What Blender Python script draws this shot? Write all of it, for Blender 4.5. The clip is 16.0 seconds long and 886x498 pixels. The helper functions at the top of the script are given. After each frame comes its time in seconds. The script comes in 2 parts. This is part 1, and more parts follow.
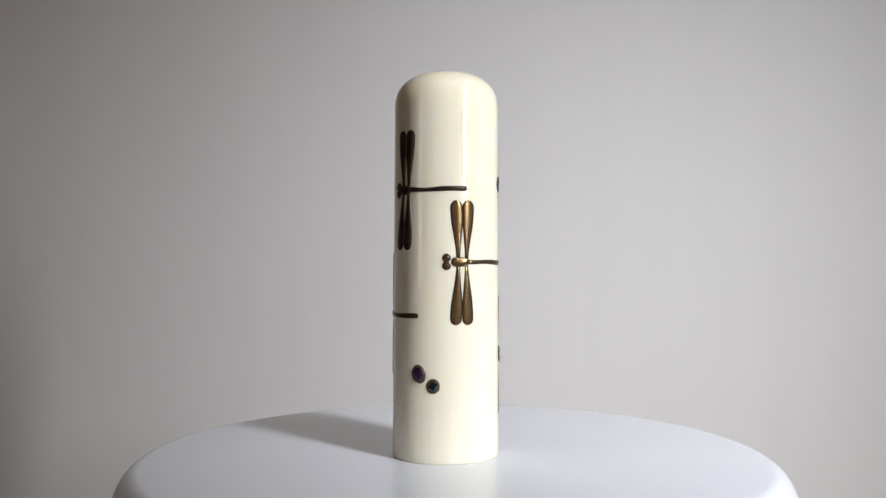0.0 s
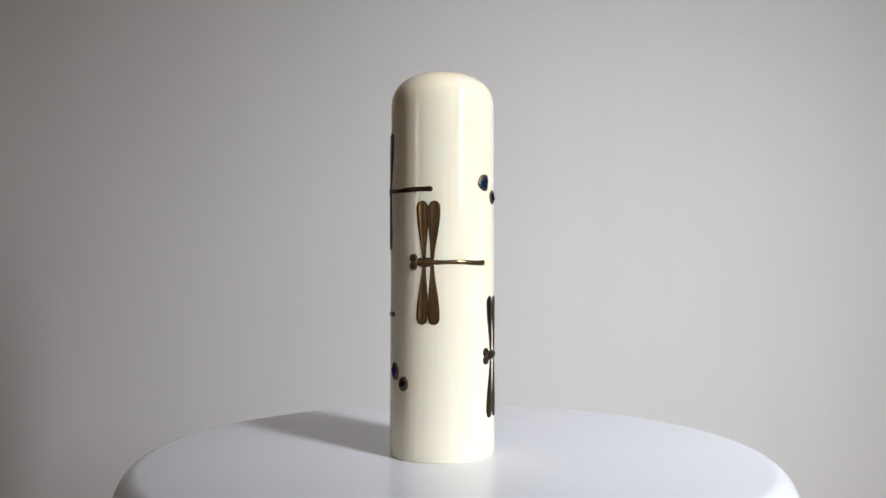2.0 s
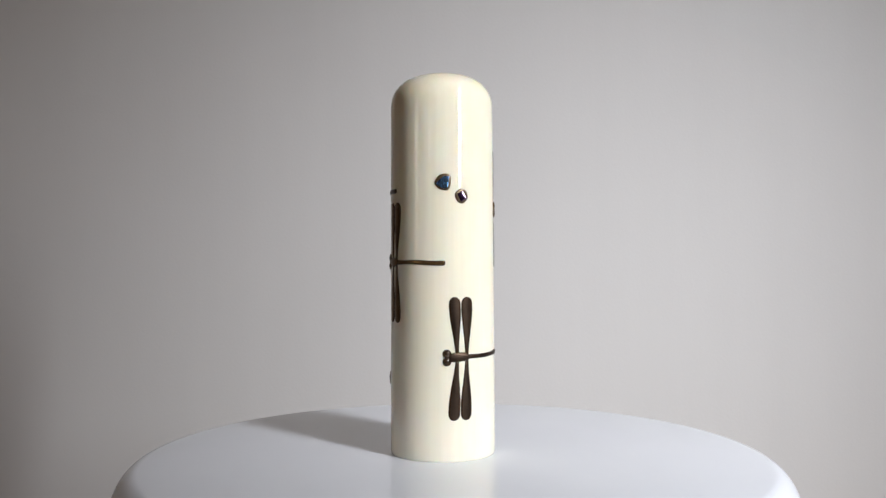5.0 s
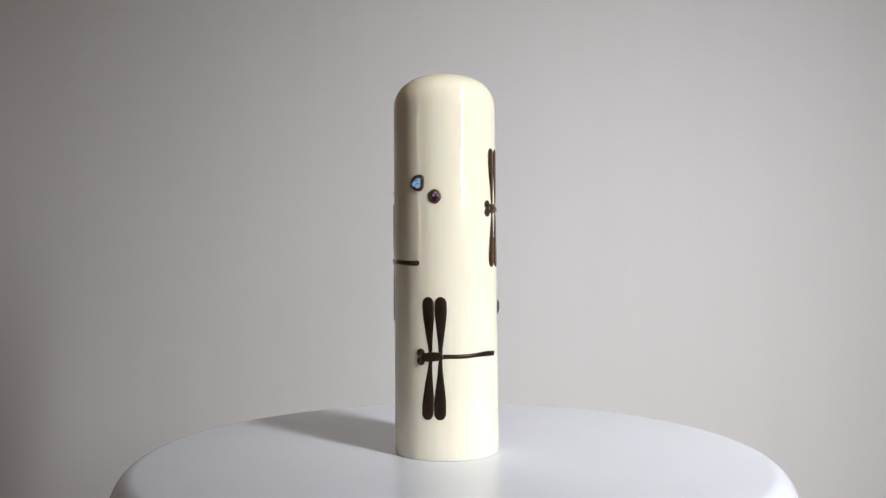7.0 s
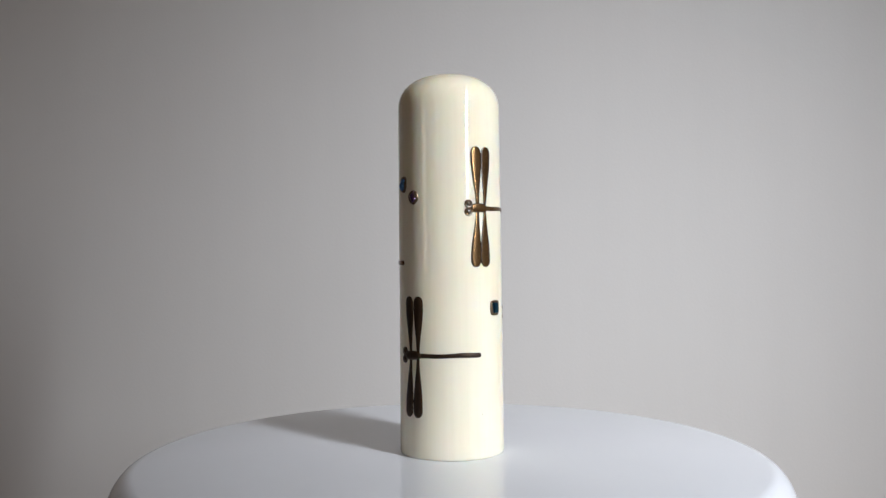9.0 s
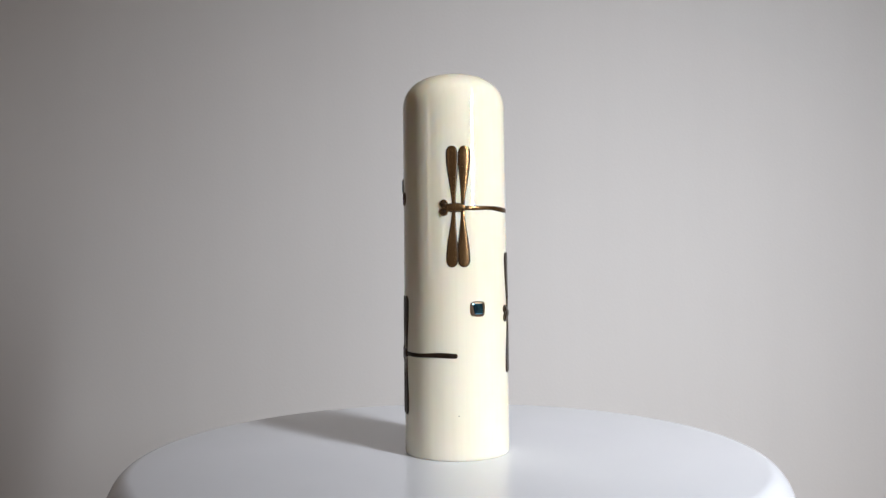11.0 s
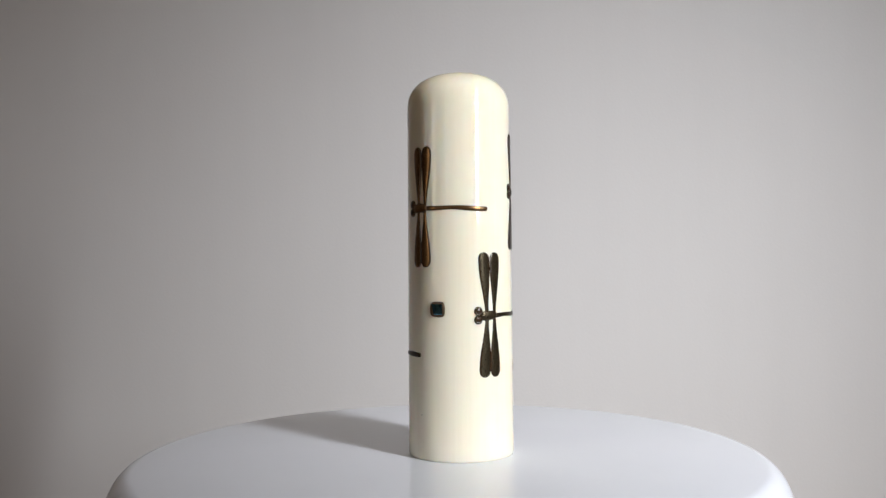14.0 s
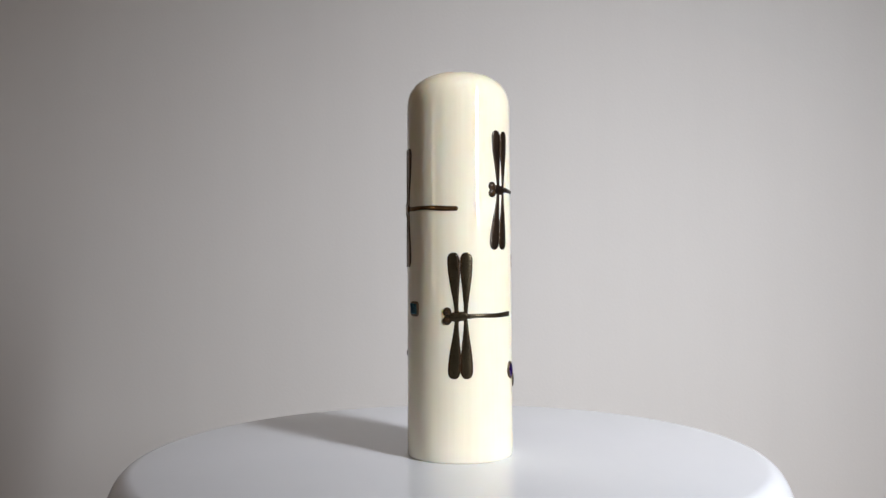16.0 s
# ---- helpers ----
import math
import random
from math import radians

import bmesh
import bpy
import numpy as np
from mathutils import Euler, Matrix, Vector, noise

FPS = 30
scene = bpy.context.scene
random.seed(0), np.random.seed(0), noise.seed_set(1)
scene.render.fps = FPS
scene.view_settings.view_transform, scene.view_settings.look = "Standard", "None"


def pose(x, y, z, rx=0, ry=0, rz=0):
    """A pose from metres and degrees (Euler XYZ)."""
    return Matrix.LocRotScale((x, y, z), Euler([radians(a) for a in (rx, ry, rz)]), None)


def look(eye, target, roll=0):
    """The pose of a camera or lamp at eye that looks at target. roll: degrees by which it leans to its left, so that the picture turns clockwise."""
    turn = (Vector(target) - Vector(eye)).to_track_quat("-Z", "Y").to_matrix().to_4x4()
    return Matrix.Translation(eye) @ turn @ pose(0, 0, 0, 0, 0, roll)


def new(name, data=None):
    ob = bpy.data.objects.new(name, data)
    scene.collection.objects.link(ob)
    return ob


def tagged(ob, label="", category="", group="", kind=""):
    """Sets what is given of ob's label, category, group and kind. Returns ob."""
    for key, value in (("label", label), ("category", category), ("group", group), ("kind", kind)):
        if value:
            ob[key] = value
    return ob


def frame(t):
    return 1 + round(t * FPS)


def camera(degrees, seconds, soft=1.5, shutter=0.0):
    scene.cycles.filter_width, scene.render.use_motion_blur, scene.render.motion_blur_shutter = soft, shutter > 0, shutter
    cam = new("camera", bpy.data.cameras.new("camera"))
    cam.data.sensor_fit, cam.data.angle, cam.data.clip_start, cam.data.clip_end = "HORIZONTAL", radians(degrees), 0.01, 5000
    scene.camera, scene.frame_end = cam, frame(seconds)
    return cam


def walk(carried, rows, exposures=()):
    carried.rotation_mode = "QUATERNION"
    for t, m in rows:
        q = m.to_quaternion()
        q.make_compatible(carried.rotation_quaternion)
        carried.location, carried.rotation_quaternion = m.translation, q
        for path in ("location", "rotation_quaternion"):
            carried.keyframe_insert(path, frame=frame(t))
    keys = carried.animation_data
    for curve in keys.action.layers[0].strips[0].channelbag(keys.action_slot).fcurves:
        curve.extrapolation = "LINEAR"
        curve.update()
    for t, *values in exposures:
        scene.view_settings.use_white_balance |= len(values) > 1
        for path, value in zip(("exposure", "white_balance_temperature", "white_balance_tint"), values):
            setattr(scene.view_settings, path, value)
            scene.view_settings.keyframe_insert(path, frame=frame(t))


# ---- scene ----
# ---- camera: it stands still before the turntable ----
MM = 0.001
cam = camera(50.5, 16.0, soft=1.4)
EYE = (0.0, -148.97 * MM, 31.29 * MM)
STAND = Matrix.Translation(EYE) @ pose(0, 0, 0, 0, 0, 0.462) @ pose(0, 0, 0, 90.362, 0, 0) @ pose(0, 0, 0, 0, 0, -0.299)
walk(cam, [(0.0, STAND), (16.0, STAND)],
     [(0.0, 0.0, 6470, 10), (4.0, -0.02, 6470, 10), (7.0, -0.03, 6540, 10), (8.5, -0.05, 6500, 10), (9.0, -0.15, 6430, 9),
      (11.5, -0.03, 6500, 10), (12.5, -0.04, 6520, 10), (16.0, -0.03, 6580, 10)])

# ---- world and lights: strip lights in three wall openings, and a ceiling lamp ----
world = bpy.data.worlds.new("sky")
scene.world = world
world.use_nodes = True
sky = world.node_tree.nodes.new("ShaderNodeTexSky")
sky.sky_type = "NISHITA"
sky.sun_disc = False
sky.sun_elevation = radians(35)
sky.sun_rotation = radians(130)
world.node_tree.links.new(sky.outputs[0], world.node_tree.nodes["Background"].inputs["Color"])
world.node_tree.nodes["Background"].inputs["Strength"].default_value = 0.1

# the nook: back wall, plus an unseen left wall and slant wall added to carry lights (metres)
WALL_Y, LEFT_X = 0.20, -0.95
TABLE_Z, CEIL_Z = -0.100, 0.74


def area_lamp(name, place, target, width, height, watts, colour):
    data = bpy.data.lights.new(name, "AREA")
    data.shape, data.size, data.size_y, data.energy, data.color = "RECTANGLE", width, height, watts, colour
    ob = new(name, data)
    ob.matrix_world = look(place, target)
    return ob


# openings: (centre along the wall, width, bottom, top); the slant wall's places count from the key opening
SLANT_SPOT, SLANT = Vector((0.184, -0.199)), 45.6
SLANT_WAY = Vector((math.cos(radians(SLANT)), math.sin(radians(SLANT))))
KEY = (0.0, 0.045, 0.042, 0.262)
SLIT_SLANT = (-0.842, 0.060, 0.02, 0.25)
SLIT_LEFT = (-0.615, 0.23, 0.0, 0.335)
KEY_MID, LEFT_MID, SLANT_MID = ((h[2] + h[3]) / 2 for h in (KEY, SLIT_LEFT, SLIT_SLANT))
# strip light mirrored in the seal; the wall opening round it is made up
key = area_lamp("key_strip_light", (*SLANT_SPOT, KEY_MID), (0.035, WALL_Y, -0.07), 0.021, KEY[3] - KEY[2], 0.495, (0.945, 0.972, 1.0))
key.data.spread = radians(78)   # beam narrowed by hand so the back wall darkens leftward and upward
area_lamp("window_light_left", (LEFT_X - 0.02, SLIT_LEFT[0], LEFT_MID), (0, SLIT_LEFT[0], LEFT_MID),
          SLIT_LEFT[1], SLIT_LEFT[3] - SLIT_LEFT[2], 0.60, (1.0, 0.80, 0.60))
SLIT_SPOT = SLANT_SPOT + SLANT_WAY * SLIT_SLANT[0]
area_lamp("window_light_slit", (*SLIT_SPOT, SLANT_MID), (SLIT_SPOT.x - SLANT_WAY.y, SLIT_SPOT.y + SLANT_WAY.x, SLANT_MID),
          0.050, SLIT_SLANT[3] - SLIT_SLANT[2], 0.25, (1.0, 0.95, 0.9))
LAMP_SPOT = (0.055, -0.215)
area_lamp("ceiling_light", (*LAMP_SPOT, CEIL_Z - 0.03), (*LAMP_SPOT, 0), 0.125, 0.06, 0.22, (1.0, 0.84, 0.66))


# ---- materials ----
def material(name, colour, rough=0.5, metal=0.0):
    m = bpy.data.materials.new(name)
    m.use_nodes = True
    b = m.node_tree.nodes["Principled BSDF"]
    b.inputs["Base Color"].default_value = (*colour, 1)
    b.inputs["Roughness"].default_value = rough
    b.inputs["Metallic"].default_value = metal
    return m, m.node_tree, b


def grain(nt, scale, detail=4.0, stretch=(1, 1, 1), rough=0.55):
    co = nt.nodes.new("ShaderNodeTexCoord")
    mp = nt.nodes.new("ShaderNodeMapping")
    mp.inputs["Scale"].default_value = stretch
    n = nt.nodes.new("ShaderNodeTexNoise")
    n.inputs["Scale"].default_value = scale
    n.inputs["Detail"].default_value = detail
    n.inputs["Roughness"].default_value = rough
    nt.links.new(co.outputs["Object"], mp.inputs[0])
    nt.links.new(mp.outputs[0], n.inputs["Vector"])
    return n.outputs["Fac"]


def ramp(nt, fac, stops):
    r = nt.nodes.new("ShaderNodeValToRGB")
    e = r.color_ramp.elements
    e[0].position, e[0].color = stops[0][0], (*stops[0][1], 1)
    e[1].position, e[1].color = stops[-1][0], (*stops[-1][1], 1)
    for pos, col in stops[1:-1]:
        e.new(pos).color = (*col, 1)
    nt.links.new(fac, r.inputs[0])
    return r.outputs[0]


def mixed(nt, fac, a, b, blend="MIX"):
    m = nt.nodes.new("ShaderNodeMix")
    m.data_type, m.blend_type = "RGBA", blend
    if isinstance(fac, float):
        m.inputs[0].default_value = fac
    else:
        nt.links.new(fac, m.inputs[0])
    nt.links.new(a, m.inputs[6])
    nt.links.new(b, m.inputs[7])
    return m.outputs[2]


def bump(nt, b, height, strength, distance):
    n = nt.nodes.new("ShaderNodeBump")
    n.inputs["Strength"].default_value = strength
    n.inputs["Distance"].default_value = distance
    nt.links.new(height, n.inputs["Height"])
    nt.links.new(n.outputs[0], b.inputs["Normal"])


def spread(nt, fac, low, high):
    m = nt.nodes.new("ShaderNodeMapRange")
    m.inputs["From Min"].default_value, m.inputs["From Max"].default_value = 0.3, 0.7
    m.inputs["To Min"].default_value, m.inputs["To Max"].default_value = low, high
    nt.links.new(fac, m.inputs[0])
    return m.outputs[0]


def make_wall():
    m, nt, b = material("painted_wall", (0.6, 0.6, 0.6), 0.85)
    big = ramp(nt, grain(nt, 6.0, 3), [(0.3, (0.543, 0.533, 0.536)), (0.7, (0.573, 0.563, 0.566))])
    fine = ramp(nt, grain(nt, 60.0, 5, (1, 1, 0.08)), [(0.3, (0.975, 0.975, 0.975)), (0.7, (1, 1, 1))])
    nt.links.new(mixed(nt, 1.0, big, fine, "MULTIPLY"), b.inputs["Base Color"])
    bump(nt, b, grain(nt, 900, 3), 0.12, 0.0004)
    return m


# brown of the unseen walls, chosen to warm the bounced fill light
def make_bounce_paint():
    m, nt, b = material("warm_bounce_paint", (0.3, 0.28, 0.26), 0.85)
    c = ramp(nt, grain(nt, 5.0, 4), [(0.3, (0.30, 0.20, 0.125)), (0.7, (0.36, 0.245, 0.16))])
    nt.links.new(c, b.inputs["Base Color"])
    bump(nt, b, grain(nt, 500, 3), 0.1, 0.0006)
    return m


def make_plastic():
    m, nt, b = material("white_plastic", (0.74, 0.77, 0.83), 0.2)
    c = ramp(nt, grain(nt, 25.0, 4), [(0.3, (0.705, 0.73, 0.80)), (0.7, (0.735, 0.76, 0.83))])
    nt.links.new(c, b.inputs["Base Color"])
    nt.links.new(spread(nt, grain(nt, 140.0, 5), 0.05, 0.085), b.inputs["Roughness"])
    bump(nt, b, grain(nt, 60.0, 2), 0.02, 0.0005)
    return m


def make_ivory():
    m, nt, b = material("polished_ivory", (0.9, 0.87, 0.77), 0.1)
    big = ramp(nt, grain(nt, 110.0, 3, (1, 1, 0.35)), [(0.3, (0.838, 0.795, 0.648)), (0.7, (0.866, 0.828, 0.692))])
    fine = ramp(nt, grain(nt, 1500.0, 4, (1, 1, 0.03)), [(0.3, (0.965, 0.96, 0.95)), (0.7, (1, 1, 1))])
    nt.links.new(mixed(nt, 1.0, big, fine, "MULTIPLY"), b.inputs["Base Color"])
    b.inputs["Subsurface Weight"].default_value = 0.4
    b.inputs["Subsurface Radius"].default_value = (1.0, 0.72, 0.45)
    b.inputs["Subsurface Scale"].default_value = 0.0016
    b.inputs["IOR"].default_value = 1.54
    nt.links.new(spread(nt, grain(nt, 400.0, 4), 0.02, 0.05), b.inputs["Roughness"])
    bump(nt, b, grain(nt, 260.0, 2, (1, 1, 0.15)), 0.03, 0.0001)
    return m


def make_gold(name, dark, light, rough):
    m, nt, b = material(name, light, rough, 0.78)
    c = ramp(nt, grain(nt, 420.0, 3, (1, 1, 0.5)), [(0.25, dark), (0.62, light)])
    dust = ramp(nt, grain(nt, 9000.0, 2), [(0.35, (0.9, 0.9, 0.89)), (0.68, (1, 1, 1))])
    nt.links.new(mixed(nt, 1.0, c, dust, "MULTIPLY"), b.inputs["Base Color"])
    nt.links.new(spread(nt, grain(nt, 5000.0, 3), rough - 0.02, rough + 0.05), b.inputs["Roughness"])
    bump(nt, b, grain(nt, 7000.0, 3), 0.10, 0.00003)
    return m


def make_lacquer():
    m, nt, b = material("dark_lacquer", (0.03, 0.016, 0.008), 0.25)
    c = ramp(nt, grain(nt, 2500.0, 4), [(0.35, (0.016, 0.009, 0.005)), (0.7, (0.06, 0.032, 0.014))])
    nt.links.new(c, b.inputs["Base Color"])
    return m


def make_shell(name, stops, rough=0.15):
    """Nacre: a mirror-like layer whose colour drifts from grain to grain."""
    m, nt, b = material(name, stops[0], 0.14, 1.0)
    c = ramp(nt, grain(nt, 900.0, 3, (1, 1, 0.5)), [(0.36, stops[0]), (0.5, stops[1]), (0.64, stops[2])])
    nt.links.new(c, b.inputs["Base Color"])
    nt.links.new(spread(nt, grain(nt, 2500.0, 3), rough, rough + 0.09), b.inputs["Roughness"])
    b.inputs["Specular Tint"].default_value = (0.25, 0.2, 0.4, 1)
    bump(nt, b, grain(nt, 1500.0, 2), 0.10, 0.00008)
    return m


ROOM, WALL, PLASTIC, IVORY, LACQUER = make_bounce_paint(), make_wall(), make_plastic(), make_ivory(), make_lacquer()
BRONZE = make_gold("bronze_powder_lacquer", (0.115, 0.068, 0.030), (0.24, 0.152, 0.070), 0.23)
COPPER = make_gold("copper_powder_lacquer", (0.10, 0.054, 0.023), (0.235, 0.135, 0.058), 0.23)
OLIVE = make_gold("dull_olive_powder_lacquer", (0.04, 0.031, 0.018), (0.07, 0.056, 0.033), 0.28)
BLACKENED = make_gold("blackened_bronze_powder", (0.016, 0.011, 0.008), (0.05, 0.031, 0.02), 0.38)
RIM = make_gold("dull_gold_rim", (0.075, 0.05, 0.032), (0.18, 0.13, 0.085), 0.42)
VIOLET = make_shell("violet_shell", ((0.06, 0.035, 0.15), (0.17, 0.09, 0.32), (0.08, 0.06, 0.22)))
LILAC = make_shell("lilac_shell", ((0.14, 0.08, 0.22), (0.40, 0.28, 0.54), (0.20, 0.13, 0.36)))
BLUE = make_shell("blue_shell", ((0.06, 0.16, 0.40), (0.18, 0.40, 0.70), (0.11, 0.20, 0.58)), 0.22)
TEAL = make_shell("teal_shell", ((0.06, 0.17, 0.28), (0.13, 0.38, 0.52), (0.09, 0.20, 0.46)))
DEEP_TEAL = make_shell("deep_teal_shell", ((0.03, 0.07, 0.11), (0.07, 0.17, 0.24), (0.05, 0.09, 0.20)))
GREY_METAL = material("steel_grey", (0.35, 0.35, 0.36), 0.4, 0.8)[0]
LAMP_GLASS, _nt, _b = material("lamp_diffuser", (0.9, 0.88, 0.84), 0.5)


# ---- mesh helpers ----
def mesh_from(name, verts, faces, mats, indices=None, smooth=True):
    me = bpy.data.meshes.new(name)
    me.from_pydata(verts, [], faces)
    for m in mats:
        me.materials.append(m)
    if indices:
        me.polygons.foreach_set("material_index", indices)
    me.polygons.foreach_set("use_smooth", [smooth] * len(me.polygons))
    me.update()
    return me


def part(name, me, parent, label=""):
    ob = new(name, me)
    ob.parent = parent
    return tagged(ob, label)


def lathe(name, profile, mats, steps=128):
    """A turned solid about z from (radius, z) pairs, from the bottom's middle to the top's."""
    verts, faces = [], []
    rings = []
    for r, z in profile:
        if r < 1e-7:
            rings.append([len(verts)])
            verts.append((0, 0, z))
        else:
            rings.append(list(range(len(verts), len(verts) + steps)))
            verts += [(r * math.cos(2 * math.pi * k / steps), r * math.sin(2 * math.pi * k / steps), z) for k in range(steps)]
    for a, b in zip(rings, rings[1:]):
        for k in range(steps):
            j = (k + 1) % steps
            if len(a) == 1:
                faces.append((a[0], b[j], b[k]))
            elif len(b) == 1:
                faces.append((a[k], a[j], b[0]))
            else:
                faces.append((a[k], a[j], b[j], b[k]))
    return mesh_from(name, verts, faces, mats)


def box(name, lo, hi, mat):
    bm = bmesh.new()
    bmesh.ops.create_cube(bm, size=1)
    for v in bm.verts:
        v.co = Vector([(lo[i] + hi[i]) / 2 + v.co[i] * (hi[i] - lo[i]) for i in range(3)])
    me = bpy.data.meshes.new(name)
    bm.to_mesh(me)
    bm.free()
    me.materials.append(mat)
    return me


def joined_boxes(name, boxes, mat):
    bm = bmesh.new()
    for lo, hi in boxes:
        made = bmesh.ops.create_cube(bm, size=1)["verts"]
        for v in made:
            v.co = Vector([(lo[i] + hi[i]) / 2 + v.co[i] * (hi[i] - lo[i]) for i in range(3)])
    me = bpy.data.meshes.new(name)
    bm.to_mesh(me)
    bm.free()
    me.materials.append(mat)
    return me


# ---- the room ----
T = 0.06


def pierced(axis, at, lo, hi, *holes):
    """Boxes of a wall across x or y with openings, in order: (centre, width, bottom, top)."""
    out, start = [], lo
    spans = []
    for c, w, b, t in holes:
        spans += [(start, c - w / 2, TABLE_Z, CEIL_Z), (c - w / 2, c + w / 2, TABLE_Z, b), (c - w / 2, c + w / 2, t, CEIL_Z)]
        start = c + w / 2
    spans.append((start, hi, TABLE_Z, CEIL_Z))
    for s0, s1, z0, z1 in spans:
        out.append(((at, s0, z0), (at + T, s1, z1)) if axis == "x" else ((s0, at, z0), (s1, at + T, z1)))
    return out


def slant_y(x):
    """Where the slant wall's inner face stands at x."""
    return SLANT_SPOT.y + (x - SLANT_SPOT.x) * SLANT_WAY.y / SLANT_WAY.x


def prism(name, corners, z0, z1, mat):
    """A slab over a plan of (x, y) corners."""
    n = len(corners)
    verts = [(x, y, z) for z in (z0, z1) for x, y in corners]
    faces = [tuple(range(n))[::-1], tuple(range(n, 2 * n))] + [(k, (k + 1) % n, n + (k + 1) % n, n + k) for k in range(n)]
    return mesh_from(name, verts, faces, [mat], None, False)


def build_room():
    end_x = SLANT_SPOT.x + (WALL_Y - SLANT_SPOT.y) * SLANT_WAY.x / SLANT_WAY.y   # where slant wall and back wall meet
    low_y = slant_y(LEFT_X)
    w = new("wall_north", box("wall_north", (LEFT_X - T, WALL_Y, TABLE_Z), (end_x + 0.09, WALL_Y + T, CEIL_Z), WALL))
    tagged(w, "matt off-white painted wall behind the turntable", "wall", kind="structure")
    # unseen slant wall, added only to hold the key and slit lights
    far, near = -(SLANT_SPOT.x - LEFT_X) / SLANT_WAY.x, (end_x - SLANT_SPOT.x) / SLANT_WAY.x
    w = new("added_slant_wall", joined_boxes("added_slant_wall", pierced("y", -T, far, near, SLIT_SLANT, KEY), ROOM))
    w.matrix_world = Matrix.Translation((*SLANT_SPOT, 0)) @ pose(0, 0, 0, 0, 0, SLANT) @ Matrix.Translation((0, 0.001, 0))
    tagged(w, "unseen slant wall added to hold two lights, brown for warm bounce", "wall", kind="structure")
    # left wall, floor and ceiling are unseen, added to close the space
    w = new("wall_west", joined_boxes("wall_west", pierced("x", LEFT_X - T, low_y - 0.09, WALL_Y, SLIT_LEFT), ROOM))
    tagged(w, "unseen left wall added with a narrow window opening, brown for warm bounce", "wall", kind="structure")
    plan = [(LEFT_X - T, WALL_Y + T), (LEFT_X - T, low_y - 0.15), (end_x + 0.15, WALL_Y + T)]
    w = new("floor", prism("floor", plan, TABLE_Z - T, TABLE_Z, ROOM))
    tagged(w, "unseen matt surface added under the turntable, brown for warm bounce", "floor", kind="structure")
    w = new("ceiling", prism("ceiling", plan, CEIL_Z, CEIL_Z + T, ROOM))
    tagged(w, "unseen plain ceiling added overhead, brown for warm bounce", "ceiling", kind="structure")


build_room()

# ---- the turntable ----
DISC_R, DISC_EDGE, DISC_DROP, DISC_SIDE = 51.85 * MM, 4.2 * MM, 6.84 * MM, 15.0 * MM


def build_turntable():
    table = tagged(new("turntable"), "glossy bluish-white plastic display turntable with a rounded rim", "turntable")
    table.location = (0, 0, TABLE_Z)
    foot = lathe("base", [(0, 0), (0.040, 0), (0.042, 0.002), (0.042, 0.030), (0.038, 0.034), (0.014, 0.036),
                          (0.014, -TABLE_Z - 0.0125), (0, -TABLE_Z - 0.0125)], [PLASTIC], 96)
    part("base", foot, table, "round white plastic foot with a short column")
    edge = [(DISC_R - DISC_EDGE + DISC_EDGE * math.sin(a), -DISC_DROP * (1 - math.cos(a)))
            for a in [math.pi / 2 * (1 - k / 20) for k in range(21)]]
    prof = [(0, -0.012), (DISC_R - 0.004, -0.012), (DISC_R - 0.003, -DISC_SIDE), (DISC_R, -DISC_SIDE + 0.001)]
    prof += edge + [(0.030, 0), (0.015, 0), (0, 0)]
    disc = part("disc", lathe("disc", prof, [PLASTIC], 192), table, "glossy white round plate")
    return table, disc


turntable, disc = build_turntable()

# ---- the seal ----
HEIGHT, R_BASE, R_TOP, DOME = 60.0 * MM, 8.285 * MM, 8.039 * MM, 5.75 * MM


def seal_radius(z):
    return R_BASE + (R_TOP - R_BASE) * z / HEIGHT


def on_seal(degrees, side, z, out):
    """A point on the seal: side metres round from the angle, z up, out metres off its skin."""
    r = seal_radius(z) + out
    a = radians(degrees) + side / seal_radius(z)
    return (r * math.sin(a), -r * math.cos(a), z)


def build_seal():
    seal = tagged(new("ivory_seal"), "polished ivory cylinder seal with bronze dragonflies on a turntable", "seal")
    prof = [(0, 0), (R_BASE - 0.0003, 0), (R_BASE - 0.0001, 0.0001), (R_BASE, 0.0004)]
    z1 = HEIGHT - DOME
    prof += [(seal_radius(z1 * k / 24), z1 * k / 24) for k in range(1, 25)]
    rs = seal_radius(z1)
    for k in range(1, 41):
        u = math.cos(math.pi / 2 * k / 40) ** (2 / 2.4)
        v = math.sin(math.pi / 2 * k / 40) ** (2 / 2.4)
        prof.append((rs * u if k < 40 else 0, z1 + DOME * v))
    part("body", lathe("body", prof, [IVORY], 160), seal)
    return seal


seal = build_seal()


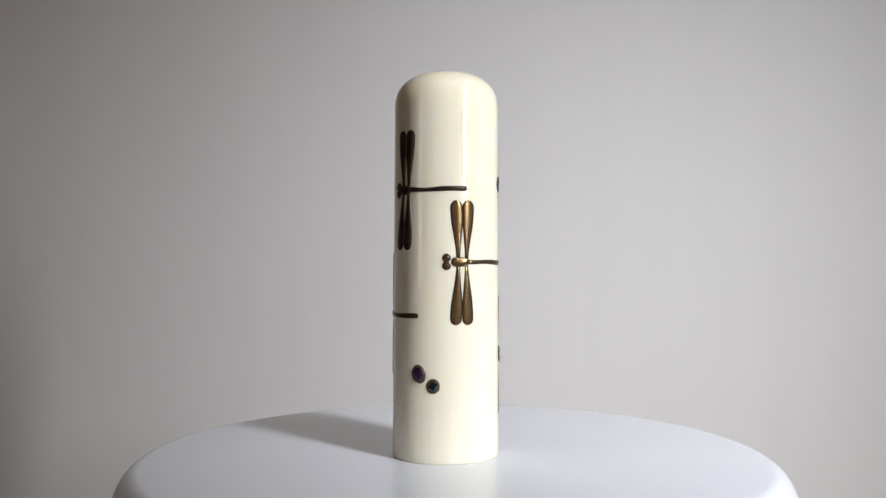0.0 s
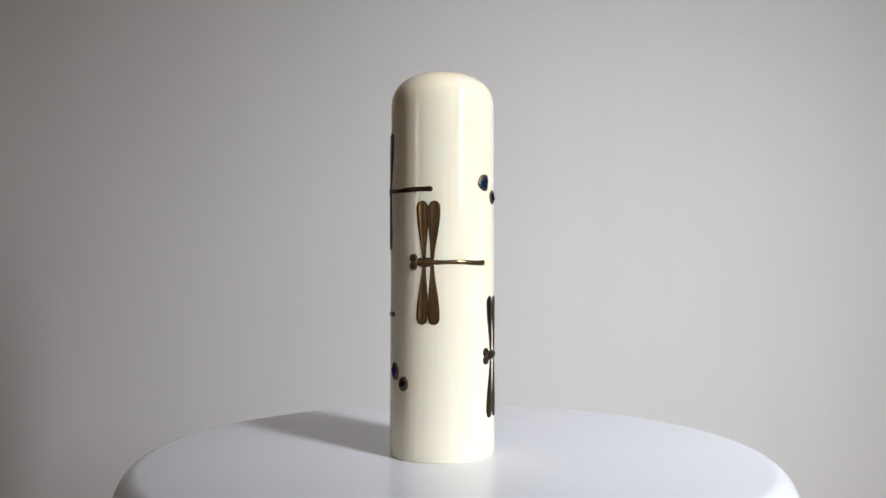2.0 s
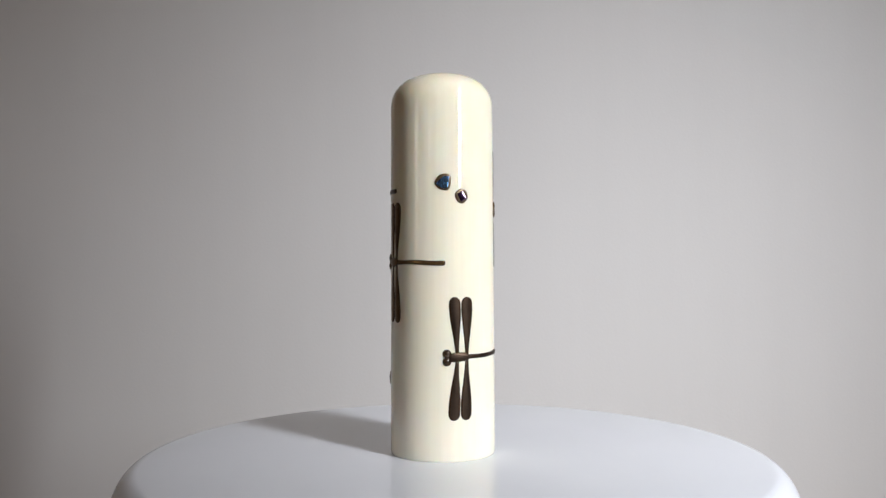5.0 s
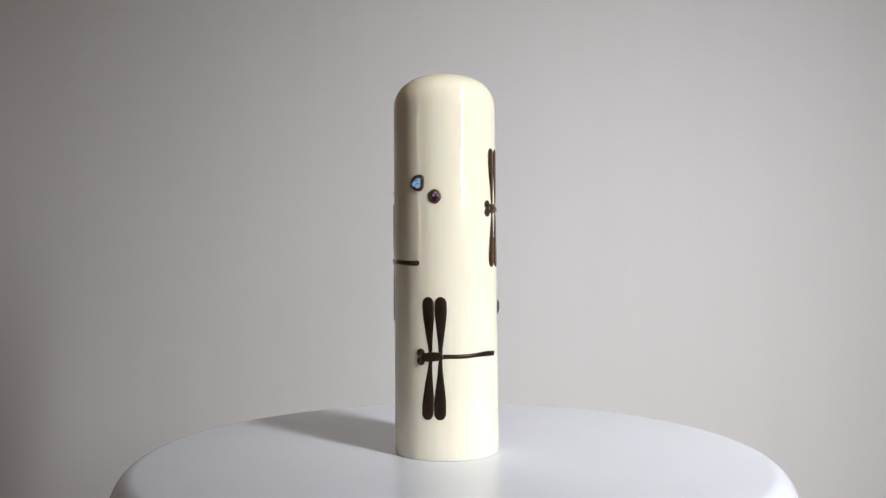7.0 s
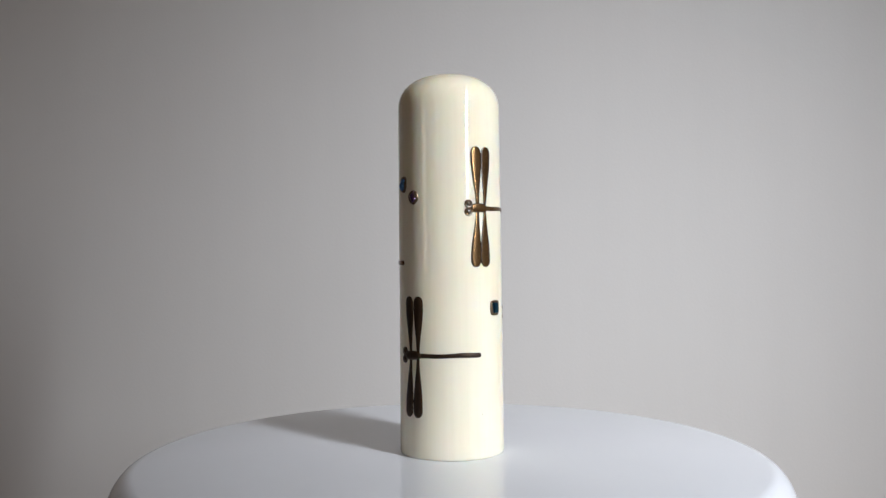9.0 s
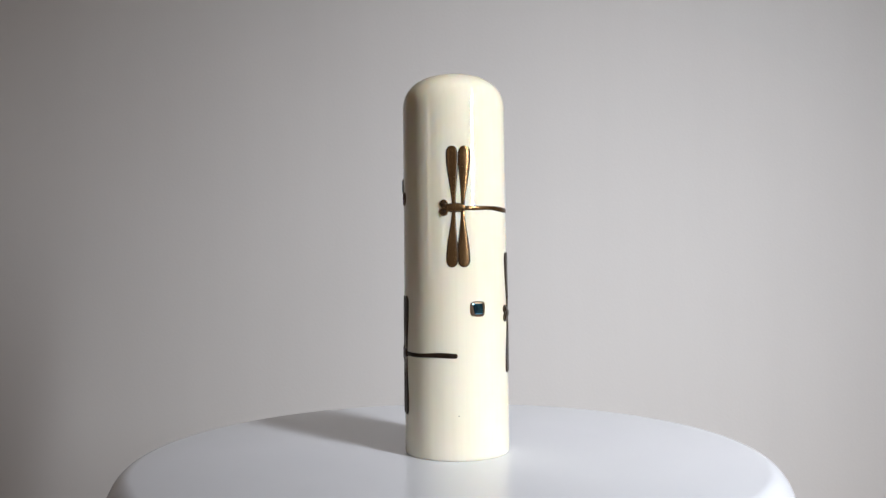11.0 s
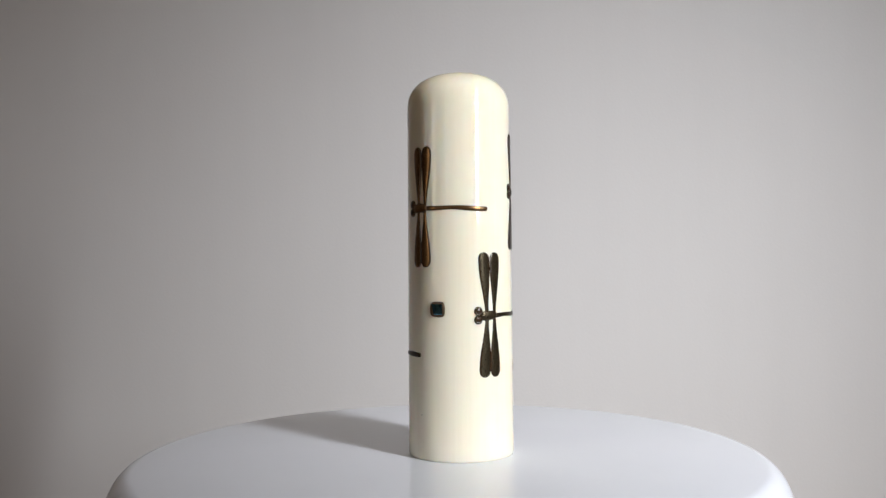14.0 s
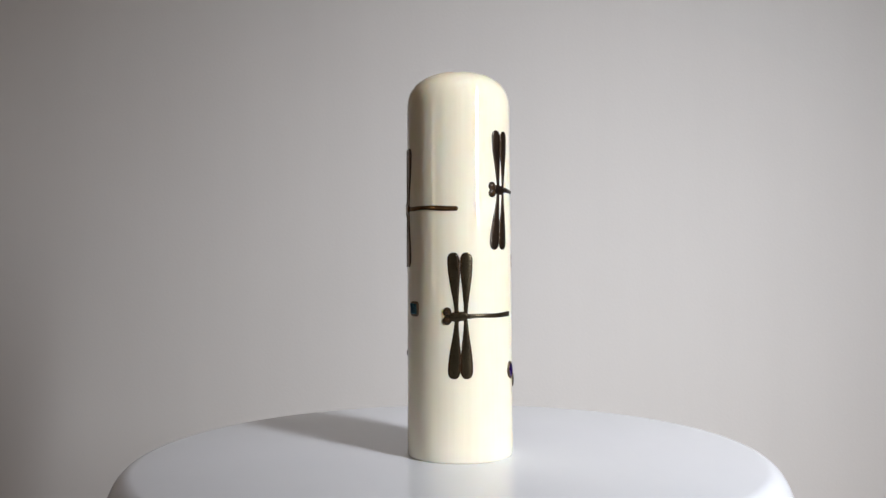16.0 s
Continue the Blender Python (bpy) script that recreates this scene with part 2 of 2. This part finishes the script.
def relief(name, degrees, z0, rows, height, mat, across=10, edge=2, skirt=0.00006, shape=0.5):
    """A raised piece of gilt lacquer on the seal. rows: (side, z, half width across the way, way's unit direction).
    A domed skin, dark at its edge, that dips under the seal's skin all round."""
    verts, faces, idx = [], [], []
    n = across
    for i, (s, z, w, (dx, dz)) in enumerate(rows):
        end = min(1.0, min(i, len(rows) - 1 - i) / 2.0)
        for j in range(n + 1):
            v = -math.cos(math.pi * j / n)
            h = height * max(0.0, 1 - v * v) ** shape * (end ** 0.5) * min(1.0, 0.35 + w / 0.0007)
            out = h - skirt * (1 if j in (0, n) or end == 0 else 0)
            verts.append(on_seal(degrees, s - dz * v * w, z0 + z + dx * v * w, out))
    for i in range(len(rows) - 1):
        for j in range(n):
            a = i * (n + 1) + j
            faces.append((a, a + 1, a + n + 2, a + n + 1))
            idx.append(1 if j < edge or j >= n - edge or i == 0 or i == len(rows) - 2 else 0)
    return mesh_from(name, verts, faces, [mat, LACQUER], idx)


def swept(points, widths):
    """Rows for relief() along a line of (side, z) points."""
    rows = []
    for i, (s, z) in enumerate(points):
        a, b = points[max(i - 1, 0)], points[min(i + 1, len(points) - 1)]
        d = Vector((b[0] - a[0], b[1] - a[1])).normalized()
        rows.append((s, z, widths[i], (d.x, d.y)))
    return rows


def wing_rows(root, tip, bow, wide, rng):
    """A slim teardrop from root to tip, widest near its rounded tip."""
    pts, wid = [], []
    n = 30
    for i in range(n + 1):
        u = i / n
        u = 1 - (1 - u) ** 1.5
        length = math.hypot(tip[0] - root[0], tip[1] - root[1])
        pts.append((root[0] + (tip[0] - root[0]) * u + bow * math.sin(math.pi * u), root[1] + (tip[1] - root[1]) * u))
        rise = 0.31 + 0.69 * (3 * min(u / 0.80, 1) ** 2 - 2 * min(u / 0.80, 1) ** 3)
        d = (1 - u) * length
        w = wide * rise
        r = wide * 1.25
        if d < r:
            w *= math.sqrt(max(0.0, 1 - (1 - d / r) ** 2.2))
        wid.append(max(w * (1 + 0.02 * rng.uniform(-1, 1)), 0.00002))
    return swept(pts, wid)


DEG = radians(1) * 8.16 * MM   # metres round the seal per degree


def build_dragonfly(seal, mat, at, z0, tips, tip_z, thorax, tail, eyes, label, seed):
    """at: the angle of the thorax's middle. tips: angles of the four wing ends (upper pair, lower pair).
    thorax: its two ends; tail: (end angle, height off z0 in the middle, at the end); eyes: (angle, upper z, lower z)."""
    rng = random.Random(seed)
    t0, t1 = (thorax[0] - 2.8 - at) * DEG, (thorax[1] - at) * DEG
    pts, wid = [], []
    n = 18
    for i in range(n + 1):
        u = i / n
        pts.append((t0 + (t1 - t0) * u, 0.00006 * math.sin(6 * u + seed)))
        wid.append(max(0.00080 * math.sqrt(max(0, 1 - abs(2 * u - 1) ** 3.0)) * (1 - 0.18 * u), 0.00002))
    fly = part("dragonfly", relief("dragonfly", at, z0, swept(pts, wid), 0.00026, mat), seal, label)
    inner0, inner1 = t0 + 0.40 * (t1 - t0), t0 + 0.82 * (t1 - t0)
    for k in range(4):
        up = k < 2
        root = (inner0 if k % 2 == 0 else inner1, 0.00025 if up else -0.00025)
        end = ((tips[k] - at) * DEG, (tip_z[0] if up else tip_z[1]) - z0)
        bow = rng.uniform(-0.00004, 0.00004)
        rows = wing_rows(root, end, bow, 0.00096 * rng.uniform(0.96, 1.03), rng)
        part("wing", relief("wing", at, z0, rows, 0.00015, mat, across=12, edge=3), fly)
    pts, wid = [], []
    n = 36
    e1 = (tail[0] - at) * DEG
    for i in range(n + 1):
        u = i / n
        s = t1 - 0.0003 + (e1 - t1 + 0.0003) * u
        z = tail[1] * math.sin(math.pi * u) + tail[2] * u + 0.00005 * math.sin(9 * u + seed * 2)
        pts.append((s, z))
        w = 0.00039 * (1 - 0.18 * math.sin(math.pi * min(1, u * 1.6))) * (1 + 0.05 * math.sin(13 * u + seed))
        d = (1 - u) * (e1 - t1)
        if d < 0.0004:
            w *= math.sqrt(max(0, 1 - (1 - d / 0.0004) ** 2))
        wid.append(max(w, 0.00002))
    part("tail", relief("tail", at, z0, swept(pts, wid), 0.00018, mat, across=8), fly)
    for z in eyes[1:]:
        part("eye", bead(eyes[0], z, 0.00068, 0.00030, mat), fly, "glossy dark lacquer eye ringed in bronze")
    return fly


def bead(degrees, z0, radius, height, mat):
    """A low dome with a raised ring about it."""
    prof = [(1.0, -0.1), (0.97, 0.35), (0.86, 0.62), (0.74, 0.66), (0.64, 0.55), (0.56, 0.6), (0.4, 0.85), (0.2, 0.97), (0.0, 1.0)]
    verts, faces, idx = [], [], []
    n = 20
    for r, h in prof[:-1]:
        for k in range(n):
            a = 2 * math.pi * k / n
            verts.append(on_seal(degrees, radius * r * math.cos(a), z0 + radius * r * math.sin(a), height * h))
    verts.append(on_seal(degrees, 0, z0, height))
    for i in range(len(prof) - 2):
        for k in range(n):
            j = (k + 1) % n
            faces.append((i * n + k, i * n + j, (i + 1) * n + j, (i + 1) * n + k))
            idx.append(1 if i in (1, 2) else 0)
    b = (len(prof) - 2) * n
    for k in range(n):
        faces.append((b + k, b + (k + 1) % n, len(verts) - 1))
        idx.append(0)
    return mesh_from("eye", verts, faces, [LACQUER, mat], idx)


FLIES = [
    (BLACKENED, 311.5, 41.15, (305.2, 318.8, 300.6, 314.2), (50.2, 32.0), (303.5, 319.5), (383.0, -0.10, 0.17), (298.6, 41.65, 40.6),
     "dragonfly in near-black bronze lacquer relief"),
    (BRONZE, 17.0, 30.3, (10.9, 24.5, 10.6, 24.2), (39.5, 20.85), (8.0, 26.0), (86.0, 0.02, -0.15), (0.9, 30.88, 29.70),
     "dragonfly in warm golden-brown lacquer relief"),
    (OLIVE, 261.0, 22.05, (253.8, 268.0, 253.8, 267.9), (31.65, 12.70), (251.3, 271.0), (331.0, 0.02, 0.08), (247.2, 22.75, 21.45),
     "dragonfly in dull olive bronze lacquer relief"),
    (BLACKENED, 101.5, 15.92, (94.8, 108.9, 93.5, 107.4), (25.05, 6.35), (90.4, 113.0), (181.7, 0.05, 0.12), (86.6, 16.48, 15.28),
     "dragonfly in blackened brown lacquer relief"),
    (COPPER, 182.5, 38.45, (176.6, 190.4, 175.6, 188.8), (47.9, 29.4), (172.0, 192.0), (260.0, 0.05, -0.25), (167.3, 39.08, 37.88),
     "dragonfly in coppery brown lacquer relief"),
]


def build_flies(seal):
    for k, (mat, at, z0, tips, tz, thorax, tail, eyes, label) in enumerate(FLIES):
        build_dragonfly(seal, mat, at, z0 * MM, tips, (tz[0] * MM, tz[1] * MM), thorax, (tail[0], tail[1] * MM, tail[2] * MM),
                        (eyes[0], eyes[1] * MM, eyes[2] * MM), label, k + 1)


build_flies(seal)


def outline(corners, steps, roundness):
    """A closed outline of side, z points through rounded corners, at even steps of the angle."""
    pts = []
    n = len(corners)
    for i in range(n):
        p, q, r = (Vector(corners[j % n]) for j in (i - 1, i, i + 1))
        a, b = q.lerp(p, roundness), q.lerp(r, roundness)
        for k in range(steps):
            u = k / (steps - 1)
            pts.append(a * (1 - u) ** 2 + q * 2 * u * (1 - u) + b * u * u)
        pts += [b.lerp(r.lerp(q, roundness), k / 12) for k in range(1, 12)]
    polar = sorted((math.atan2(p.y, p.x), p.length) for p in pts)
    ang, rad = [a for a, _ in polar], [r for _, r in polar]
    even = [-math.pi + 2 * math.pi * k / 72 for k in range(72)]
    return [Vector((math.cos(a), math.sin(a))) * r for a, r in zip(even, np.interp(even, ang, rad, period=2 * math.pi))]


def build_inlay(seal, degrees, z0, corners, shell_corners, mat, label, skew=0.0, dome=0.0):
    """A chip of shell with a bevelled edge, flat or domed, straight or a few degrees askew, in a raised rim."""
    ring = outline(corners, 9, 0.42)
    inner = outline(shell_corners, 9, 0.06)
    verts, faces = [], []
    n = len(ring)
    for f, h in ((1.0, -0.00006), (0.97, 0.00009), (0.90, 0.00016), (0.5, 0.00018)):
        for k in range(n):
            p = ring[k] * f if f > 0.6 else inner[k] * 1.02
            verts.append(on_seal(degrees, p.x * MM, z0 + p.y * MM, h))
    for i in range(3):
        for k in range(n):
            j = (k + 1) % n
            faces.append((i * n + k, i * n + j, (i + 1) * n + j, (i + 1) * n + k))
    rim = part("inlay", mesh_from("inlay", verts, faces, [RIM]), seal, label)
    base = on_seal(degrees, 0, z0, 0.00015)
    a = radians(degrees + skew)
    right, outward = Vector((math.cos(a), math.sin(a), 0)), Vector((math.sin(a), -math.cos(a), 0))
    vs = []
    levels = [(1.04, -0.0001), (1.0, 0.00004)]
    levels += [(f, 0.00005 + dome * (1 - f * f)) for f in (0.9, 0.75, 0.55, 0.3, 0.1)] if dome else [(0.84, 0.00009), (0.80, 0.00009)]
    for f, h in levels:
        vs += [Vector(base) + right * (p.x * MM * f) + Vector((0, 0, p.y * MM * f)) + outward * h for p in inner]
    m = len(inner)
    fs = [(i * m + k, i * m + (k + 1) % m, (i + 1) * m + (k + 1) % m, (i + 1) * m + k) for i in range(len(levels) - 1) for k in range(m)]
    fs.append(tuple(range(len(vs) - m, len(vs))))
    part("shell", mesh_from("shell", [tuple(v) for v in vs], fs, [mat], None, dome > 0), rim)


def build_inlays(seal):
    build_inlay(seal, 330.6, 13.51 * MM, [(-1.3, 0.1), (-0.6, 1.45), (0.5, 1.3), (1.35, 0.2), (1.1, -1.1), (0.2, -1.55), (-1.0, -0.9)],
                [(-0.95, 0.1), (-0.15, 1.1), (0.55, 0.75), (0.95, -0.2), (0.1, -1.1)], VIOLET, "violet shell chip in a dull gold rim")
    build_inlay(seal, 347.0, 11.77 * MM, [(-1.15, 0.0), (-0.7, 0.95), (0.3, 1.2), (1.05, 0.6), (1.05, -0.6), (0.2, -1.2), (-0.8, -1.0)],
                [(-0.75, -0.3), (-0.25, 0.75), (0.75, 0.35), (0.25, -0.7)], DEEP_TEAL, "dark teal shell chip in a dull gold rim")
    build_inlay(seal, 83.4, 42.35 * MM, [(-1.5, -0.2), (-0.7, 1.15), (0.5, 1.35), (1.25, 1.0), (1.1, -0.8), (0.6, -1.35), (-0.6, -1.1)],
                [(-1.1, -0.15), (0.05, 0.9), (0.9, 0.85), (0.7, -0.75), (0.1, -1.0), (-0.7, -0.65)], BLUE, "bright blue shell chip in a dark gold rim", 1.2)
    build_inlay(seal, 103.0, 40.24 * MM, [(-1.15, 0.5), (-0.1, 1.25), (0.9, 0.85), (1.15, -0.4), (0.2, -1.25), (-0.8, -0.75)],
                [(-0.7, 0.35), (0.2, 0.85), (0.75, -0.25), (-0.1, -0.85)], LILAC, "purple shell chip in a dull gold rim", -14.0, 0.00008)
    build_inlay(seal, 202.9, 23.09 * MM, [(-1.25, 1.15), (0.9, 1.15), (1.25, 0.8), (1.2, -1.0), (0.6, -1.25), (-0.9, -1.15), (-1.25, -0.7)],
                [(-0.9, 0.8), (0.8, 0.75), (0.85, -0.8), (-0.55, -0.8)], TEAL, "blue-green shell chip in a dull gold rim", 5.5)
    speck = lathe("speck", [(0, -0.0001), (0.00008, -0.00005), (0.00007, 0.00002), (0, 0.00006)], [LACQUER], 12)
    dot = part("speck", speck, seal, "tiny dark pinhole mark")
    dot.matrix_local = Matrix.Translation(on_seal(181.0, 0, 6.92 * MM, 0)) @ pose(0, 0, 0, 90, 0, 181.0)


build_inlays(seal)


def build_ceiling_lamp():
    lamp = tagged(new("ceiling_lamp"), "small flat white lamp mounted on the ceiling", "lamp")
    lamp.location = (*LAMP_SPOT, CEIL_Z)
    w, d, e = 0.075, 0.045, 0.008
    part("frame", joined_boxes("frame", [((-w - e, -d - e, -0.028), (-w, d + e, 0)), ((w, -d - e, -0.028), (w + e, d + e, 0)),
                                         ((-w, -d - e, -0.028), (w, -d, 0)), ((-w, d, -0.028), (w, d + e, 0))], GREY_METAL), lamp)
    part("diffuser", box("diffuser", (-w, -d, -0.012), (w, d, 0), LAMP_GLASS), lamp)


build_ceiling_lamp()

# ---- what turns ----
TURN = -16.302   # degrees a second
SEAL_OFF, SEAL_LEAN = Vector((-0.978, -1.232)) * MM, (0.00766, -0.00034)
DISC_OFF, DISC_LEAN = Vector((0.408, 0.393)) * MM, (0.00485, 0.00347)


def leaning(a, off, lean, z):
    """A turn by a degrees about the axis, of what stands off it and leans."""
    turn = pose(0, 0, 0, 0, 0, a)
    tilt = Vector((0, 0, 1)).rotation_difference(Vector((lean[0], lean[1], 1)).normalized()).to_matrix().to_4x4()
    return Matrix.Translation((0, 0, z)) @ turn @ Matrix.Translation((off.x, off.y, 0)) @ tilt


def motions():
    times = [k * 0.5 for k in range(33)]
    walk(seal, [(t, leaning(TURN * t, SEAL_OFF, SEAL_LEAN, -0.00003)) for t in times])
    walk(disc, [(t, leaning(TURN * t, DISC_OFF, DISC_LEAN, -TABLE_Z + 0.00003)) for t in times])


motions()
